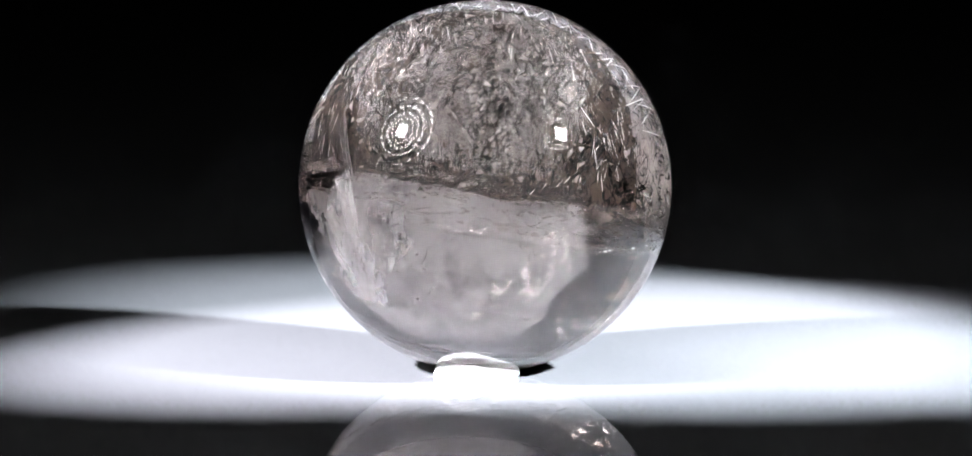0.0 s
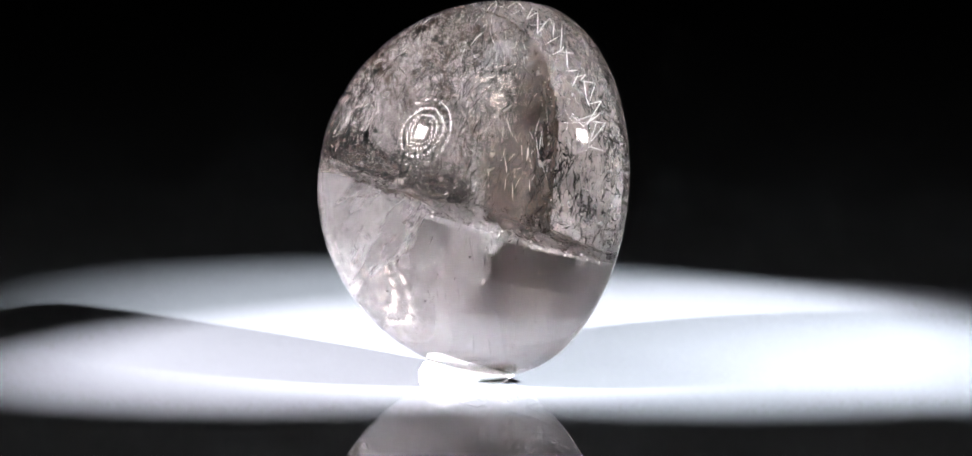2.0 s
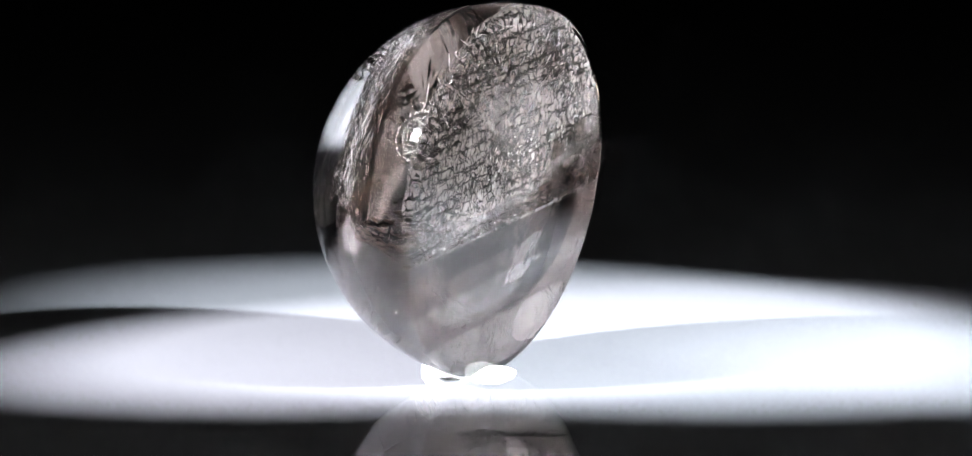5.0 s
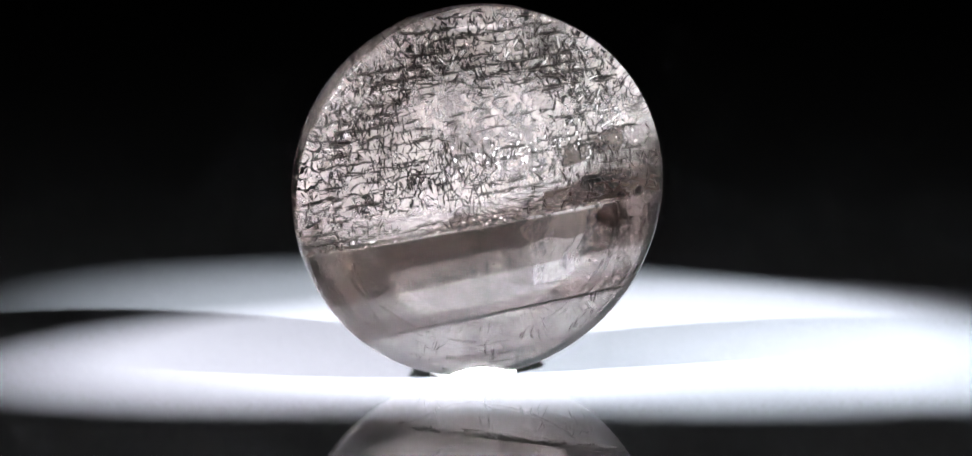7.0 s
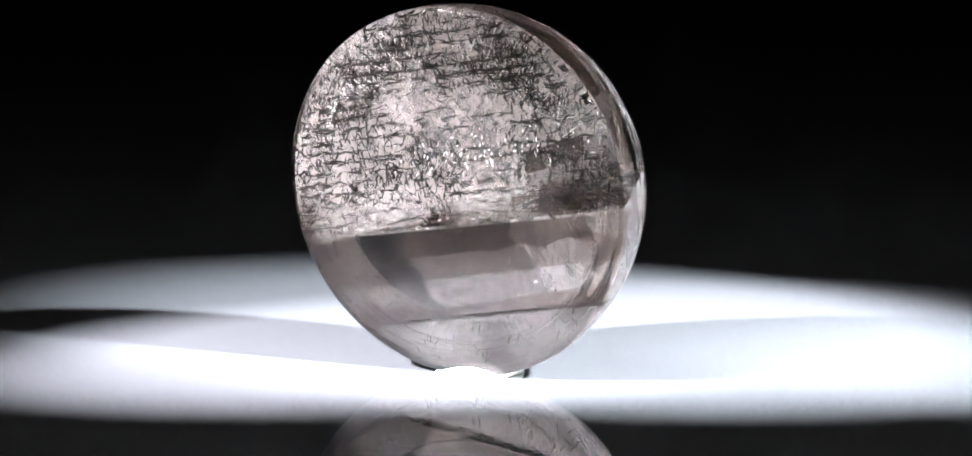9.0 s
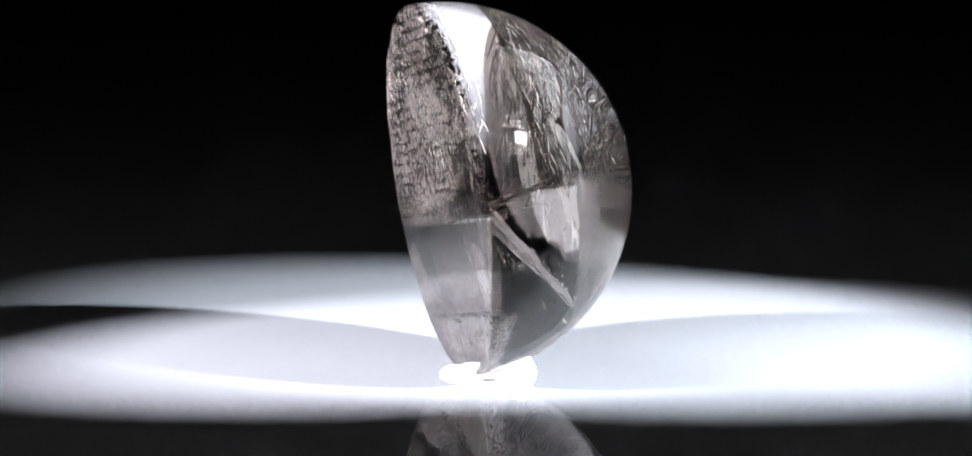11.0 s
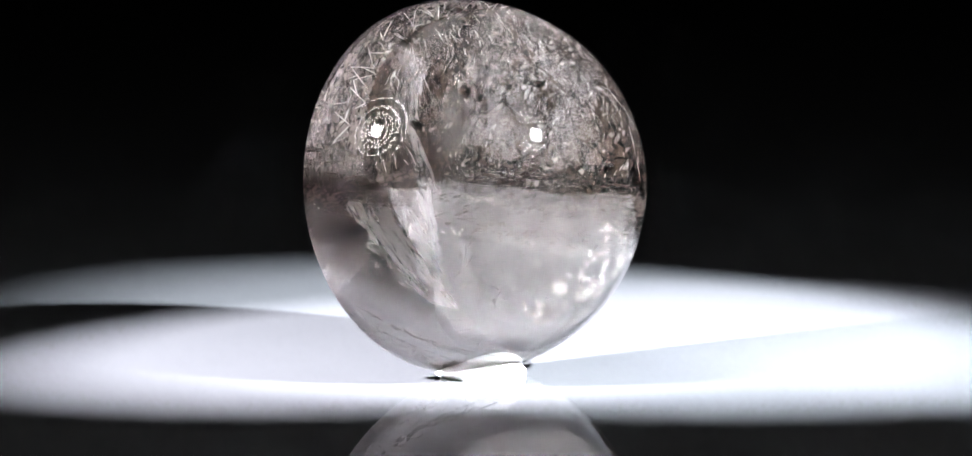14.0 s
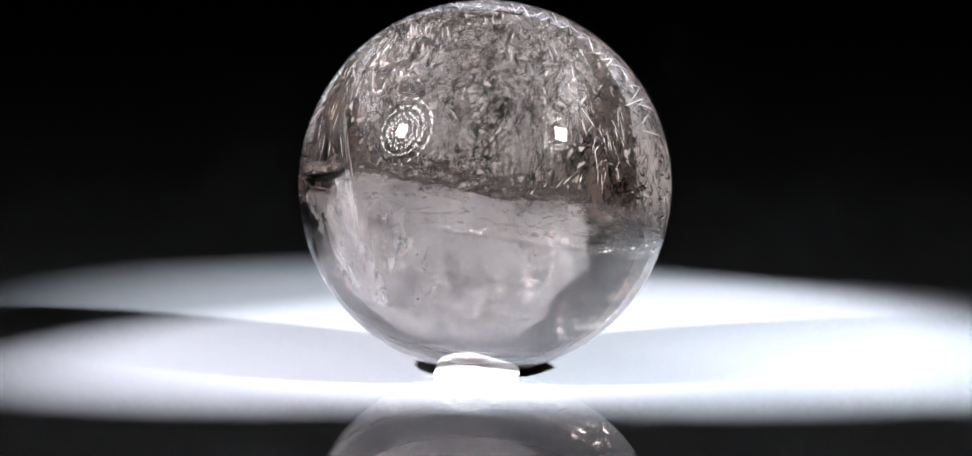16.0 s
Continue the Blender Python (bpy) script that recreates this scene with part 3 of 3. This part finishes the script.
    def behind(rnd):
        a, b = rnd.uniform(-1, 1), rnd.uniform(-0.2, 1)
        w = ridge(a, b, 0.52) + rnd.uniform(0.025, 0.07)
        if noise.noise(Vector((a * 4, b * 4, 9.0))) < rnd.uniform(-0.6, 0.25):
            return None
        return (a, b, w) if b > crack(a, w) + 0.02 and inside(a, b, w) else None

    def along_crack(rnd):
        a = rnd.uniform(-0.85, 0.85)
        w = ridge(a, 0.0, 0.52) + rnd.uniform(0.02, 0.08)
        b = crack(a, w) + rnd.gauss(0.04, 0.04) * (1.1 - abs(a))
        return (a, b, w) if inside(a, b, w) else None

    def band(rnd):
        a = rnd.uniform(-0.7, 0.9)
        b, w = rnd.uniform(line_2(a), line_1(a)), rnd.uniform(0.06, 0.2)
        return (a, b, w) if noise.noise(Vector((a * 5, b * 5, 2.0))) > 0.1 and inside(a, b, w) else None

    def sparkle(rnd):
        a = rnd.uniform(-0.95, 0.95)
        b, w = line_1(a) + abs(rnd.gauss(0, 0.03)) + 0.008, rnd.uniform(0.02, 0.05)
        return (a, b, w) if noise.noise(Vector((a * 4, 0, 5.0))) > rnd.uniform(-0.5, 0.3) and inside(a, b, w) else None

    parts.append(strokes("bright_flakes", M_BRIGHT, root, 7, 21, band, (0.005, 0.014), (0.0015, 0.004), (0, 45, 90, 135), "small bright flakes in the smoky band"))
    parts.append(strokes("bright_flakes", M_BRIGHT, root, 60, 22, sparkle, (0.006, 0.02), (0.002, 0.006), (0, 10, 90, 60), "row of bright flakes along the crack"))
    parts.append(zigzag(root))
    parts.append(shards("splinters", M_SPLINTER, root, 420, 31, behind, (0.004, 0.017), 0.3, "small angular splinters in the smoky zone"))
    parts.append(shards("splinters", M_SPLINTER, root, 50, 32, pale, (0.003, 0.010), 0.35, "tiny angular splinters in the pale veil"))
    parts.append(strokes("bright_flakes", M_BRIGHT, root, 60, 24, behind, (0.004, 0.014), (0.0015, 0.004), (0, 40, 80, 120), "tiny bright flakes in the smoky zone"))

    def mottle(rnd):
        a = rnd.gauss(0.22, 0.24)
        b, w = 0.20 + 0.144 * a + rnd.gauss(0, 0.05), rnd.uniform(0.02, 0.05)
        return (a, b, w) if inside(a, b, w) else None

    def glint(rnd):
        a, w = rnd.gauss(0.18, 0.07), rnd.gauss(0.45, 0.05)
        b = line_1(a) + 0.23 - 1.24 * w + 0.02
        return (a, b, w) if inside(a, b, w) else None

    parts.append(strokes("bright_flakes", M_BRIGHT, root, 90, 25, mottle, (0.01, 0.035), (0.003, 0.008), (85, 95, 75, 20), "cluster of short bright flakes"))
    parts.append(strokes("bright_flakes", M_BRIGHT, root, 8, 26, glint, (0.006, 0.02), (0.002, 0.004), (60, 90, 120, 10), "small glinting cluster below the crack"))
    parts.append(sheet("growth_band", M_CRACK, root, lambda s, t: (0.66 + 0.32 * s, line_1(0.66 + 0.32 * s) + 0.085 + 0.05 * t, 0.035), None, 60, 0.004, 5, "dark ragged patch above the crack"))
    parts.append(sheet("growth_band", M_CRACK, root, lambda s, t: (0.60 + 0.16 * s, 0.24 + 0.05 * s + 0.06 * t, 0.035), None, 40, 0.004, 5, "dark ragged patch in the veil"))
    parts.append(strokes("dark_needles", M_NEEDLE, root, 640, 1, rows_of, (0.05, 0.16), (0.006, 0.014), (8.2,), "dark needle crystals in rows"))
    parts.append(strokes("dark_needles", M_NEEDLE, root, 1250, 4, upper, (0.025, 0.085), (0.006, 0.014), (95, 82, 108, 60, 130), "dark crossing needle crystals"))
    parts.append(strokes("dark_needles", M_NEEDLE, root, 1100, 12, behind, (0.02, 0.11), (0.0025, 0.0075), (112, 122, 135, 60, 95), "dark scratches of needle crystals behind the veil"))
    parts.append(strokes("pale_needles", M_BRIGHT, root, 150, 13, behind, (0.012, 0.06), (0.0008, 0.0022), (112, 122, 135, 60, 95), "short pale scratches of needle crystals behind the veil", 0.05))
    parts.append(strokes("dark_needles", M_NEEDLE, root, 750, 14, along_crack, (0.01, 0.05), (0.003, 0.009), (0, 40, 90, 140), "dark crumbs of needle crystals along the crack"))
    parts.append(strokes("pale_needles", M_BRIGHT, root, 110, 2, deep, (0.04, 0.14), (0.001, 0.0022), (72, 82, 90, 100), "pale needle crystals in the smoky zone", 0.02))
    parts.append(strokes("dark_needles", M_NEEDLE, root, 160, 6, deep, (0.05, 0.16), (0.003, 0.008), (50, 70, 120), "dark needle crystals in the smoky zone"))
    parts.append(strokes("dark_needles", M_NEEDLE, root, 45, 8, low, (0.04, 0.11), (0.005, 0.009), (120, 75, 100, 40), "small clusters of dark needle crystals"))
    parts.append(strokes("dark_needles", M_NEEDLE, root, 110, 9, pale, (0.02, 0.07), (0.002, 0.005), (70, 90, 110), "fine dark needle crystals in the pale veil"))
    for p in parts:
        p.matrix_basis = sp
    return root


def putty():
    """A pressed lump under the dome, hollowed by the stone that sits on it."""
    c = Vector((C_SIDE, C_OFF, C_UP))
    bm = bmesh.new()
    n, rings = 40, 12
    rows = []
    rnd = random.Random(5)
    lump = [1 + 0.05 * math.sin(3 * i * 2 * math.pi / n + 1) + rnd.uniform(-0.015, 0.015) for i in range(n)]
    for k in range(rings + 1):
        f = k / rings
        row = []
        for i in range(n):
            an = 2 * math.pi * i / n
            x, y = 68 * f * lump[i] * math.cos(an), -17 + 78 * f * lump[i] * math.sin(an)
            edge = 1 - max(0, (f - 0.75) / 0.25) ** 2.2 * 0.7
            z = 29 * edge
            dx, dy = x - c.x, y - c.y
            h = R * R - dx * dx - dy * dy
            roof = c.z - math.sqrt(max(h, 0)) - 1.0
            lip = (3 + 10 * max(0, 1 - (x / 52) ** 2)) * edge * min(1, max(0, (y - 9) / 9))
            z = max(min(z, roof), 0) if y < 9 else max(1.0, lip)
            row.append(bm.verts.new((x * U, y * U, max(z, 0.6) * U)))
        rows.append(row)
    rows.append([bm.verts.new((v.co.x * 1.01, v.co.y * 1.01, 0.0)) for v in rows[-1]])
    for a, b in zip(rows, rows[1:]):
        for i in range(n):
            j = (i + 1) % n
            bm.faces.new((a[i], a[j], b[j], b[i]))
    bm.faces.new(rows[-1])
    bmesh.ops.remove_doubles(bm, verts=bm.verts, dist=1e-7)
    bmesh.ops.recalc_face_normals(bm, faces=bm.faces)
    ob = part("mounting_putty", bm, M_PUTTY, None, smooth=True)
    return tagged(ob, "pressed lump of white putty under the stone", "putty")


table()
studio()
for lamp, head_aim in zip(LAMPS, HEAD_AIMS):
    spot_lamp(lamp[0], head_aim)
STONE = stone()
PUTTY = putty()


def motions():
    # one turn in sixteen seconds, with the small unevenness of the turntable
    lead = lambda t: float(np.interp(t, (0, 3, 4, 5.5, 7, 9, 10.3, 11.5, 12.5, 14, 16), (0.367, 0.372, 0.40, 0.34, 0.275, 0.27, 0.32, 0.365, 0.335, 0.315, 0.362)))
    turn = [(0.5 * i, pose(0, 0, 0, 0, 0, -22.5 * (0.5 * i + lead(0.5 * i)))) for i in range(33)]
    walk(STONE, turn)
    walk(PUTTY, turn)


motions()
